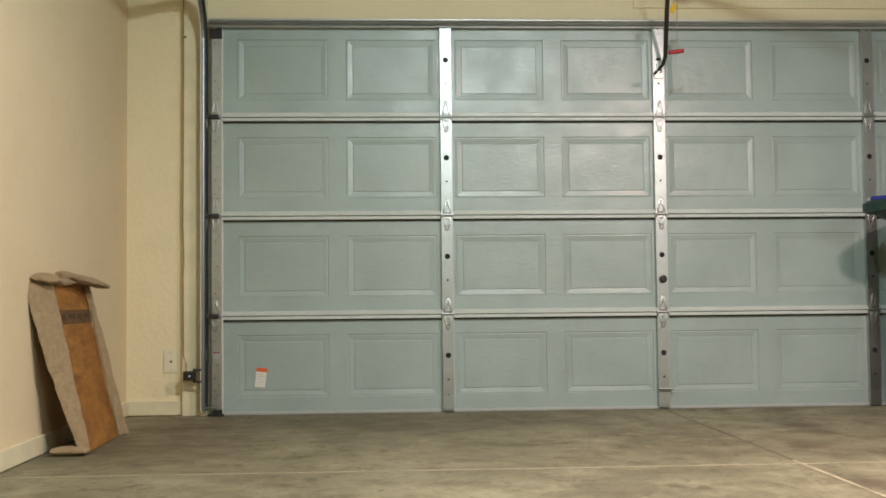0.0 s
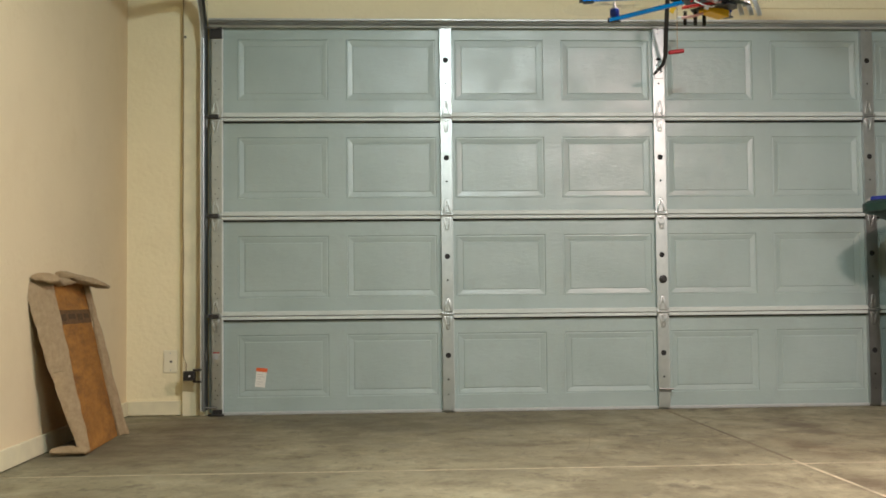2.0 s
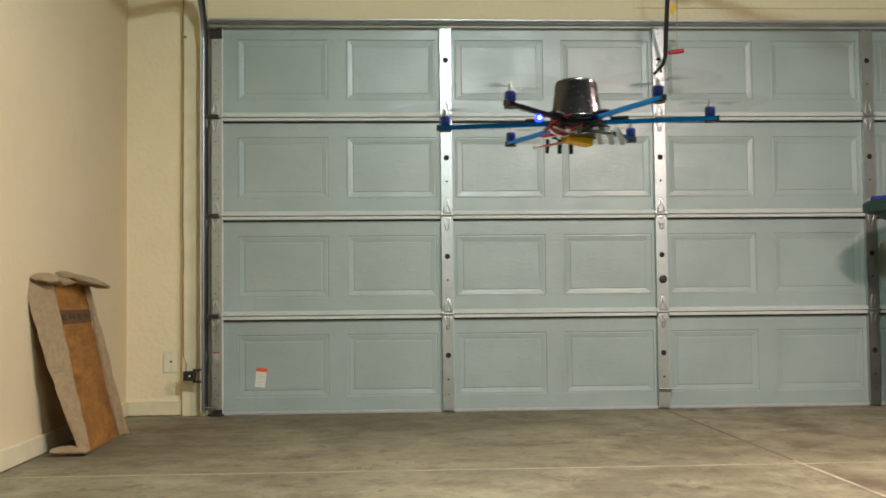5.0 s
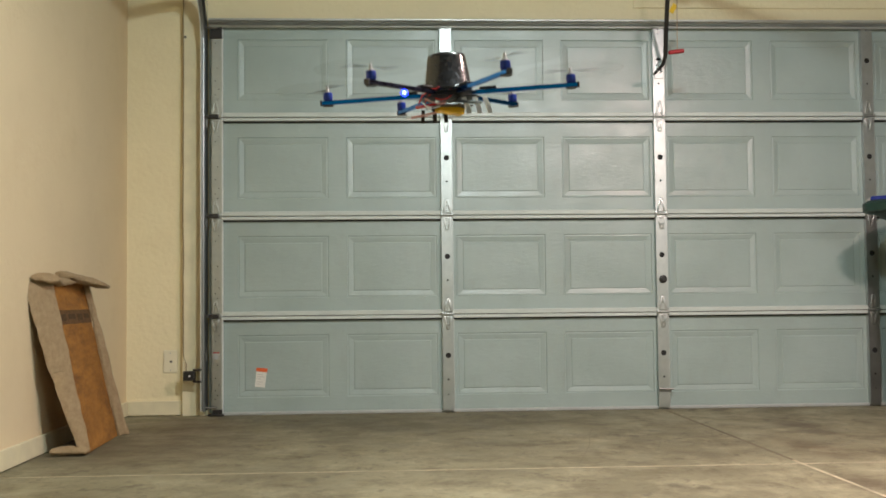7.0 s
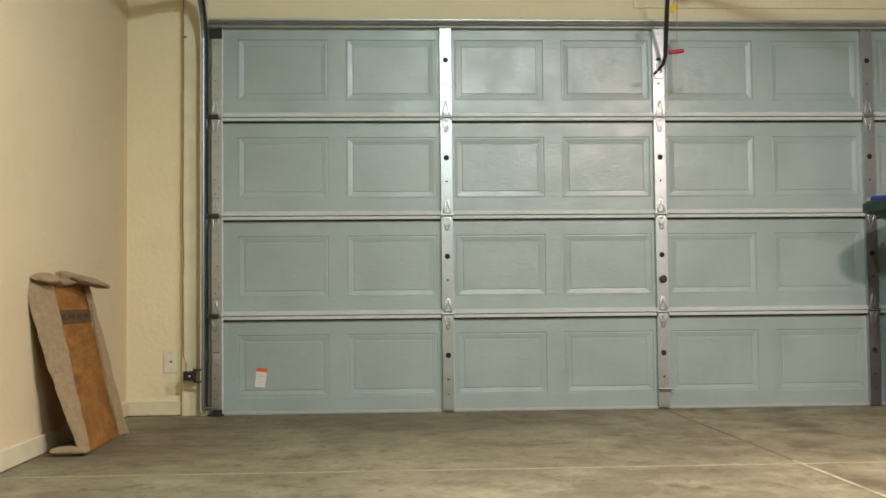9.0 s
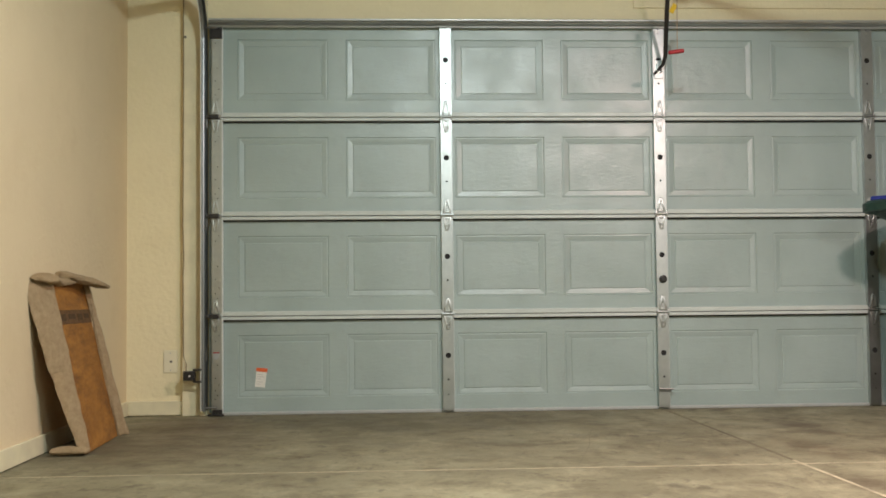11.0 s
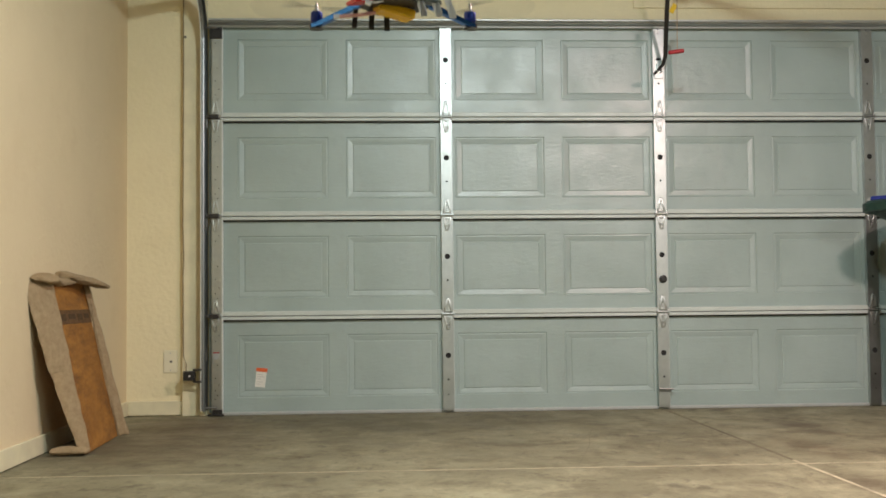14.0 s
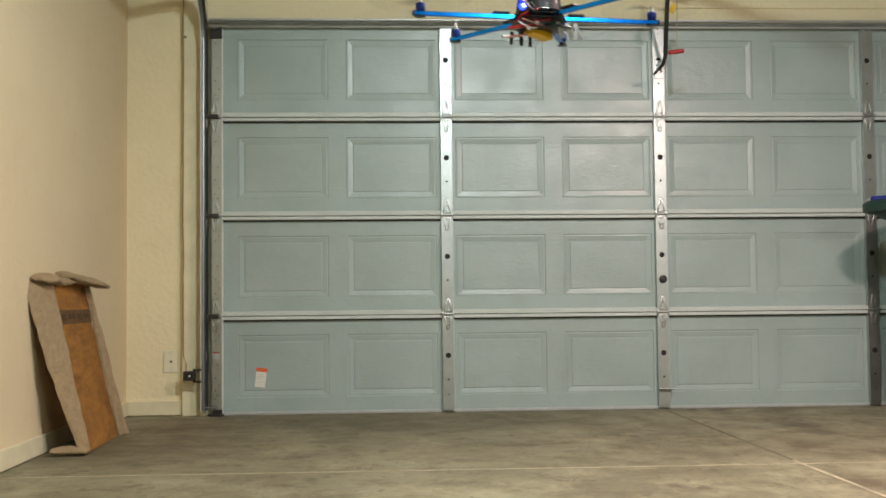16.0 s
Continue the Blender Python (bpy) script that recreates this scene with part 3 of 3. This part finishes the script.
# ------------------------------------------------------------------ carpeted board leaning on the side wall
def leaning_board():
    lean = math.degrees(math.atan2(0.150, 0.66))
    m = Matrix.Translation((-2.690, -1.41, 0.0)) @ pose(0, 0, 0, 0, 0, 2.0) @ pose(0, 0, 0, 0, -lean, 0)
    ob = empty("carpeted_board", m, "chipboard panel edged with worn beige carpet leaning on the wall", "board")
    # local frame: y along the panel, z up its face, x out of it
    part("panel", box(-0.016, 0.0, 0.0, 0.575, 0.004, 0.715, 0.002), CHIP, ob, "orange-brown chipboard panel")
    t = box(-0.001, 0.0016, 0.004, 0.572, 0.530, 0.590)
    tape = part("tape", t, TAPE, ob, "strip of dark brown tape")
    for k, (y, w) in enumerate(((0.05, 0.09), (0.18, 0.12), (0.34, 0.08), (0.45, 0.09))):
        part("print_bar", box(0.0014, 0.0022, y, y + w, 0.545 + 0.006 * (k % 2), 0.572), TAPEINK, tape)

    def flap(name, rows, thick, label="", seed=0):
        """A padded strip through rows of (edge a, edge b), with an uneven surface."""
        rng = random.Random(seed)
        bm = bmesh.new()
        grid = []
        n = 5
        for a, b in rows:
            a, b = Vector(a), Vector(b)
            grid.append([a.lerp(b, k / (n - 1)) for k in range(n)])
        nr = len(grid)
        out = []
        for side in (0, 1):
            sheet = []
            for i in range(nr):
                line = []
                for k in range(n):
                    du = grid[min(i + 1, nr - 1)][k] - grid[max(i - 1, 0)][k]
                    dv = grid[i][min(k + 1, n - 1)] - grid[i][max(k - 1, 0)]
                    nn = du.cross(dv).normalized()
                    bulge = thick * (0.3 if k in (0, n - 1) else 1.0) * (0.6 if i in (0, nr - 1) else 1.0)
                    p = grid[i][k] + nn * (bulge / 2 * (1 if side else -1))
                    p += Vector((rng.uniform(-1, 1), rng.uniform(-1, 1), rng.uniform(-1, 1))) * 0.0028
                    line.append(bm.verts.new(p))
                sheet.append(line)
            out.append(sheet)
            for i in range(nr - 1):
                for k in range(n - 1):
                    bm.faces.new((sheet[i][k], sheet[i][k + 1], sheet[i + 1][k + 1], sheet[i + 1][k]))
        A, B = out
        for i in range(nr - 1):
            for k in (0, n - 1):
                bm.faces.new((A[i][k], A[i + 1][k], B[i + 1][k], B[i][k]))
        for k in range(n - 1):
            for i in (0, nr - 1):
                bm.faces.new((A[i][k], A[i][k + 1], B[i][k + 1], B[i][k]))
        bmesh.ops.recalc_face_normals(bm, faces=bm.faces)
        bmesh.ops.subdivide_edges(bm, edges=bm.edges[:], cuts=2, use_grid_fill=True)
        bm.normal_update()
        for v in bm.verts:
            worn = noise.noise(v.co * 55 + Vector((seed, 0, 0))) * 0.006 + noise.noise(v.co * 130 + Vector((0, seed, 0))) * 0.004
            v.co += v.normal * worn
        p = part(name, bm, PILE, ob, label, True)
        sub = p.modifiers.new("soft", "SUBSURF")
        sub.levels = sub.render_levels = 1
        return p

    # near edge: upper wide strip and lower narrower strip
    up = [((-0.052, -0.155 + 0.010 * i, 0.722 - 0.062 * i), (0.012, 0.018 - 0.001 * i, 0.715 - 0.062 * i)) for i in range(7)]
    flap("carpet_strip", up, 0.016, "", 1)
    low = [((-0.055 + 0.005 * i, -0.085 + 0.011 * i, 0.372 - 0.060 * i), (0.010, 0.016, 0.372 - 0.060 * i)) for i in range(7)]
    flap("carpet_strip", low, 0.018, "", 2)
    far = [((0.002, 0.568, 0.70 - 0.087 * i), (0.022 + 0.003 * i, 0.590 + 0.003 * (i % 3), 0.70 - 0.087 * i)) for i in range(9)]
    flap("carpet_strip", far, 0.020, "", 3)
    top1 = [((-0.03, -0.13 + 0.062 * i, 0.732 + 0.012 * math.sin(i)), (0.035 + 0.012 * math.sin(i * 1.3), -0.09 + 0.060 * i, 0.700)) for i in range(7)]
    flap("carpet_top", top1, 0.034, "", 4)
    top2 = [((-0.02, 0.20 + 0.072 * i, 0.752 - 0.004 * i), (0.050 + 0.010 * i, 0.20 + 0.070 * i, 0.722 - 0.009 * i)) for i in range(7)]
    flap("carpet_top", top2, 0.038, "", 5)
    inv = m.inverted()
    foot = [(inv @ Vector((-2.825 + 0.036 * i, -1.475, 0.018)), inv @ Vector((-2.820 + 0.036 * i, -1.41, 0.022))) for i in range(5)]
    flap("carpet_tongue", foot, 0.030, "loose tongue of beige carpet on the floor", 6)
    return ob


leaning_board()


# ------------------------------------------------------------------ wheeled bin
def bin_cart():
    ob = empty("wheeled_bin", pose(1.320, -0.54, 0.0, 0, 0, 45), "dark green wheeled bin with a blue-edged lid", "wheeled bin")
    bm = bmesh.new()
    loops = []
    for z, w, d in ((0.05, 0.15, 0.15), (0.08, 0.165, 0.17), (0.55, 0.195, 0.205), (0.92, 0.22, 0.235), (0.975, 0.235, 0.25), (1.012, 0.29, 0.31)):
        ring = []
        for k in range(24):
            a = 2 * math.pi * (k + 0.5) / 24
            c, s = math.cos(a), math.sin(a)
            e = 0.42
            ring.append(bm.verts.new((w * math.copysign(abs(c) ** e, c), d * math.copysign(abs(s) ** e, s), z)))
        loops.append(ring)
    for a, b in zip(loops, loops[1:]):
        for k in range(24):
            bm.faces.new((a[k], a[(k + 1) % 24], b[(k + 1) % 24], b[k]))
    bm.faces.new(loops[0][::-1])
    bm.faces.new(loops[-1])
    part("tub", bm, BINGREEN, ob, smooth=True)
    # lid: domed, with a long lip to one side
    bm = bmesh.new()
    loops = []
    for z, g in ((1.014, 0.98), (1.024, 1.03), (1.062, 1.035), (1.078, 0.97), (1.086, 0.6), (1.090, 0.2)):
        ring = []
        for k in range(24):
            a = 2 * math.pi * (k + 0.5) / 24
            c, s = math.cos(a), math.sin(a)
            x = 0.32 * g * math.copysign(abs(c) ** 0.4, c)
            ring.append(bm.verts.new((x, 0.345 * g * math.copysign(abs(s) ** 0.4, s), z)))
        loops.append(ring)
    for a, b in zip(loops, loops[1:]):
        for k in range(24):
            bm.faces.new((a[k], a[(k + 1) % 24], b[(k + 1) % 24], b[k]))
    bm.faces.new(loops[0][::-1])
    bm.faces.new(loops[-1])
    lid = part("lid", bm, BINGREEN, ob, smooth=True)
    b = box(-0.27, 0.27, -0.29, 0.29, 1.072, 1.100, 0.010)
    part("lid_panel", b, BINBLUE, lid, "blue top panel of the lid")
    for y in (-0.22, 0.22):
        part("wheel", lathe([(0.03, -0.03), (0.10, -0.028), (0.105, 0.0), (0.10, 0.028), (0.03, 0.03)], 20, None, pose(0.2, y * 1.15, 0.105, 90, 0, 0)), BLACKRUB_SHADE, ob, smooth=True)
    for y in (-0.12, 0.12):
        part("foot", box(-0.19, -0.15, y - 0.03, y + 0.03, 0.0, 0.06, 0.006), BINGREEN, ob)


bin_cart()


# ------------------------------------------------------------------ hexacopter
REACH = 0.275


def hexacopter():
    ob = empty("hexacopter", pose(-1.2, -4.2, 1.4), "blue six-armed hexacopter drone with a black cup cover, hovering", "drone")
    for z, r in ((-0.010, 0.072), (0.0005, 0.066), (-0.030, 0.055)):
        bm = lathe([(r - 0.002, z - 0.001), (r, z - 0.0005), (r, z + 0.0005), (r - 0.002, z + 0.001)], 6, None, pose(0, 0, 0, 0, 0, 0))
        part("hub_plate", bm, CARBON, ob)
    for k in range(6):
        a = 60 * k
        bm = box(0.052, REACH + 0.014, -0.0050, 0.0050, -0.0047, 0.0047, 0.0010)
        arm = part("arm", bm, BLACKARM if k == 4 else ANOD, ob, "black square tube" if k == 4 else "blue anodised square tube", at=pose(0, 0, 0, 0, 0, a))
        part("sleeve", box(0.070, 0.108, -0.009, 0.009, 0.0056, 0.0112, 0.002), CARBON, arm, "black speed controller")
        part("end_cap", box(REACH + 0.0135, REACH + 0.018, -0.006, 0.006, -0.006, 0.006, 0.001), DARK, arm)
        mt = lathe([(0.009, 0.0045), (0.0100, 0.006), (0.0108, 0.008), (0.0108, 0.0205), (0.0100, 0.0230), (0.006, 0.0240)], 18, None, pose(REACH, 0, 0))
        motor = part("motor", mt, MOTOR, arm, "deep blue brushless motor", True)
        st = lathe([(0.0125, -0.0078), (0.0125, -0.0055)], 12, None, pose(REACH, 0, 0))
        part("motor_mount", st, DARK, arm)
        sp = lathe([(0.0065, 0.0240), (0.0065, 0.0265), (0.0038, 0.028), (0.0030, 0.036), (0.0012, 0.040)], 12, None, pose(REACH, 0, 0))
        part("prop_adapter", sp, ALLOY, arm, "bright alloy propeller adapter", True)
        # whirling propeller: faint disc and the two blades' smear
        disc = lathe([(0.010, 0.0300), (0.118, 0.0300), (0.118, 0.0305), (0.010, 0.0305)], 32, None, pose(REACH, 0, 0), caps=False)
        part("propeller", disc, DISC, arm, "whirling propeller blurred to a faint disc")
        own = bmesh.new()
        for layer, (wide, long) in enumerate(((0.50, 0.064), (0.44, 0.053), (0.36, 0.044), (0.28, 0.036))):
            z = 0.0316 + 0.0004 * layer
            for side in (0, math.pi):
                c = own.verts.new((0, 0, z))
                rim = [own.verts.new((long * math.cos(side + wide * q), long * math.sin(side + wide * q), z)) for q in (-1, -0.5, 0, 0.5, 1)]
                for p, q in zip(rim, rim[1:]):
                    own.faces.new((c, p, q))
        bmesh.ops.transform(own, matrix=pose(REACH, 0, 0, 0, 0, 37 * k + 11), verts=own.verts)
        part("blade_smear", own, BLUR, arm, "smear of two whirling blades")
    # cup cover
    cup = lathe([(0.0545, 0.006), (0.0550, 0.010), (0.0530, 0.012), (0.0435, 0.080), (0.0412, 0.0860), (0.036, 0.089), (0.015, 0.0895), (0.001, 0.0896)], 40)
    part("cup_cover", cup, CUP, ob, "glossy black plastic cup cover", True)
    # battery and straps below
    at = pose(0.000, 0.004, -0.036, 0, 9, 26)
    bat = part("battery", box(-0.031, 0.031, -0.016, 0.016, -0.0078, 0.0078, 0.003), LIPO, ob, "yellow wrapped battery pack", at=at)
    for k, (x, y, w) in enumerate(((-0.062, 0.012, 0.004), (-0.036, 0.020, 0.0045), (-0.012, 0.030, 0.0045))):
        b = box(-w, w, -0.0015, 0.0015, -0.016, 0.014, 0.001)
        part("strap_end", b, BLACKRUB_SHADE, ob, "hanging black strap end", at=pose(x, y, -0.044, 4 * k, 6 - 5 * k, 20))
    for k, (x, y) in enumerate(((0.040, -0.030), (0.064, -0.024), (0.086, -0.016))):
        b = sweep([(-0.0052, -0.0008), (0.0052, -0.0008), (0.0052, 0.0008), (-0.0052, 0.0008)], [((x + d, y, z), (1, 0, 0.1), (0.15, 1, 0)) for d, z in ((-0.005, -0.014), (-0.002, -0.024), (0.002, -0.033), (0.005, -0.042), (0.006, -0.051))])
        part("cable_tie", b, WHITE, ob, "curved white nylon tie")
    board = lathe([(0.046, -0.004), (0.048, -0.002), (0.048, 0.002), (0.046, 0.004)], 24, None, pose(0, 0, 0))
    part("side_plate", board, GREYPLATE, ob, "grey-green oval plate", at=Matrix.Translation((0.042, -0.012, -0.022)) @ pose(0, 0, 0, 6, 8, 0) @ Matrix.Diagonal((0.68, 0.5, 0.8, 1)))
    b = box(-0.030, 0.030, -0.022, 0.022, -0.003, 0.003, 0.002)
    part("circuit_board", b, REDWIRE, ob, "small red circuit board", at=pose(-0.040, -0.014, -0.024, 4, -8, 24))
    for k in range(2):
        q = 0.014 * k
        pts = [(-0.065 + q, -0.030, -0.020), (-0.055 + q, -0.045 + q / 3, -0.006), (-0.030 + q, -0.052, 0.006 + q / 4), (-0.006 + q, -0.046, 0.010), (0.01 + q, -0.03, 0.006)]
        part("wire", tube(pts, 0.0017, 6), REDWIRE, ob, "red power wire", True)
    pts = [(-0.030, -0.006, -0.040), (-0.055, -0.016, -0.046), (-0.085, -0.022, -0.050)]
    lead = part("balance_lead", tube(pts, 0.003, 6), PINKWIRE, ob, "pale pink balance lead", True)
    part("plug", box(-0.094, -0.085, -0.026, -0.018, -0.054, -0.047, 0.001), WHITE, lead, "white plug")
    for pts, mat, words in (
            ([(-0.058, -0.034, -0.018), (-0.048, -0.050, -0.030), (-0.030, -0.052, -0.036), (-0.016, -0.040, -0.030)], WHITE, "thin white signal lead"),
            ([(-0.050, -0.040, -0.012), (-0.036, -0.056, -0.022), (-0.018, -0.056, -0.028), (-0.004, -0.042, -0.024)], PINKWIRE, "pale pink signal lead"),
            ([(0.012, -0.050, -0.008), (0.002, -0.060, -0.018), (-0.014, -0.058, -0.020), (-0.026, -0.046, -0.014)], REDWIRE, "looped red power wire"),
            ([(0.030, -0.044, -0.010), (0.022, -0.056, -0.020), (0.010, -0.056, -0.026), (0.000, -0.040, -0.028)], BLACKRUB_SHADE, "looped black power wire")):
        part("wire", tube(pts, 0.0016, 6), mat, ob, words, True)
    for x, y, z in ((-0.040, -0.050, -0.036), (-0.022, -0.054, -0.024)):
        part("connector", box(-0.0045, 0.0045, -0.003, 0.003, -0.0035, 0.0035, 0.0008), WHITE, ob, "small white connector", at=pose(x, y, z, 0, 20, 15))
    # blue light on the arm nearest the viewer at its left
    a = math.radians(240)
    at = pose(0.165 * math.cos(a), 0.165 * math.sin(a), -0.012)
    part("signal_light", lathe([(0.001, -0.008), (0.006, -0.0055), (0.008, 0.0), (0.006, 0.0055), (0.001, 0.008)], 14, None, at), LED, ob, "lit blue signal light", True)
    at = pose(0.165 * math.cos(a) + 0.001, 0.165 * math.sin(a) - 0.0075, -0.012)
    part("signal_core", lathe([(0.001, -0.0035), (0.0035, 0.0), (0.001, 0.0035)], 12, None, at), LEDCORE, ob, "white-hot centre of the signal light", True)
    return ob


drone = hexacopter()


def motions():
    walk(drone, [
        (0.00, pose(-1.209, -4.279, 1.430, -0.2, 0.1, -1.2)),
        (0.50, pose(-1.124, -4.201, 1.357, -0.1, 0.3, 0.6)),
        (1.00, pose(-1.033, -4.100, 1.289, 0.3, 0.4, 2.5)),
        (1.50, pose(-0.926, -3.933, 1.239, 1.6, -0.4, 4.4)),
        (1.80, pose(-0.853, -3.774, 1.230, 2.8, -2.2, 5.6)),
        (2.00, pose(-0.801, -3.637, 1.238, 3.4, -4.1, 6.3)),
        (2.20, pose(-0.767, -3.569, 1.243, 2.8, -3.5, 4.7)),
        (2.50, pose(-0.755, -3.554, 1.230, 1.2, -1.8, 3.2)),
        (3.00, pose(-0.781, -3.664, 1.165, -1.2, -2.9, 2.6)),
        (3.20, pose(-0.806, -3.697, 1.133, -2.4, -2.5, 2.1)),
        (3.50, pose(-0.850, -3.713, 1.088, -1.9, -2.3, 1.5)),
        (3.80, pose(-0.908, -3.720, 1.046, 1.0, -0.5, -0.1)),
        (4.00, pose(-0.943, -3.731, 1.014, 1.7, 0.6, -2.0)),
        (4.20, pose(-0.959, -3.722, 0.988, 0.2, -0.9, -4.4)),
        (4.70, pose(-1.035, -3.674, 0.969, -0.8, -1.2, -6.7)),
        (5.20, pose(-1.136, -3.595, 0.965, -0.4, -0.5, -6.2)),
        (5.80, pose(-1.259, -3.478, 0.958, 0.9, -0.1, -4.8)),
        (6.30, pose(-1.331, -3.410, 0.971, 3.0, 0.2, -5.5)),
        (6.50, pose(-1.341, -3.408, 0.994, 3.7, 0.3, -6.7)),
        (6.80, pose(-1.346, -3.408, 1.034, 3.9, -1.2, -7.9)),
        (7.00, pose(-1.351, -3.441, 1.064, 2.4, -2.7, -8.4)),
        (7.50, pose(-1.395, -3.558, 1.136, 1.4, 0.4, -9.6)),
        (7.70, pose(-1.411, -3.601, 1.161, 0.9, 0.7, -11.0)),
        (8.00, pose(-1.426, -3.729, 1.195, -1.1, -0.1, -11.1)),
        (8.30, pose(-1.428, -3.844, 1.207, -1.3, -0.2, -9.7)),
        (8.50, pose(-1.417, -3.902, 1.223, -1.1, -0.1, -8.7)),
        (8.70, pose(-1.399, -3.947, 1.241, -0.7, -0.1, -7.6)),
        (9.00, pose(-1.368, -3.995, 1.270, -0.3, -0.0, -6.0)),
        (9.20, pose(-1.348, -4.018, 1.285, -0.1, 0.0, -5.1)),
        (9.80, pose(-1.305, -4.052, 1.304, 0.1, 0.1, -3.3)),
        (10.40, pose(-1.305, -4.068, 1.273, 0.0, 0.2, -3.0)),
        (10.90, pose(-1.333, -4.081, 1.218, 0.1, -0.1, -3.6)),
        (11.30, pose(-1.363, -4.091, 1.168, 0.3, -1.0, -4.3)),
        (11.50, pose(-1.375, -4.092, 1.148, 0.4, -1.7, -4.7)),
        (12.00, pose(-1.459, -4.146, 1.096, 0.0, 1.3, -4.0)),
        (12.30, pose(-1.503, -4.225, 1.044, -2.1, 2.6, -3.2)),
        (12.50, pose(-1.513, -4.255, 1.022, -4.3, 2.4, -3.0)),
        (13.00, pose(-1.495, -4.264, 0.997, -2.3, -1.7, -2.9)),
        (13.30, pose(-1.491, -4.223, 1.010, -0.9, -0.6, -2.9)),
        (13.50, pose(-1.490, -4.214, 1.026, 0.2, -0.5, -2.1)),
        (14.00, pose(-1.478, -4.175, 1.093, 0.5, -0.1, -0.2)),
        (14.30, pose(-1.466, -4.125, 1.146, 0.5, 0.3, 1.0)),
        (14.50, pose(-1.455, -4.087, 1.164, 0.2, 0.7, 1.8)),
        (14.75, pose(-1.423, -4.005, 1.186, -0.1, 1.2, 2.9)),
        (15.00, pose(-1.379, -3.890, 1.211, -0.1, 1.2, 4.0)),
        (15.20, pose(-1.339, -3.777, 1.237, 0.1, 0.4, 4.8)),
        (15.50, pose(-1.260, -3.619, 1.243, 0.1, -0.2, 6.0)),
        (15.80, pose(-1.197, -3.504, 1.243, 0.5, -0.8, 7.7)),
        (16.00, pose(-1.143, -3.432, 1.240, 0.8, -0.5, 9.7)),
    ])


motions()
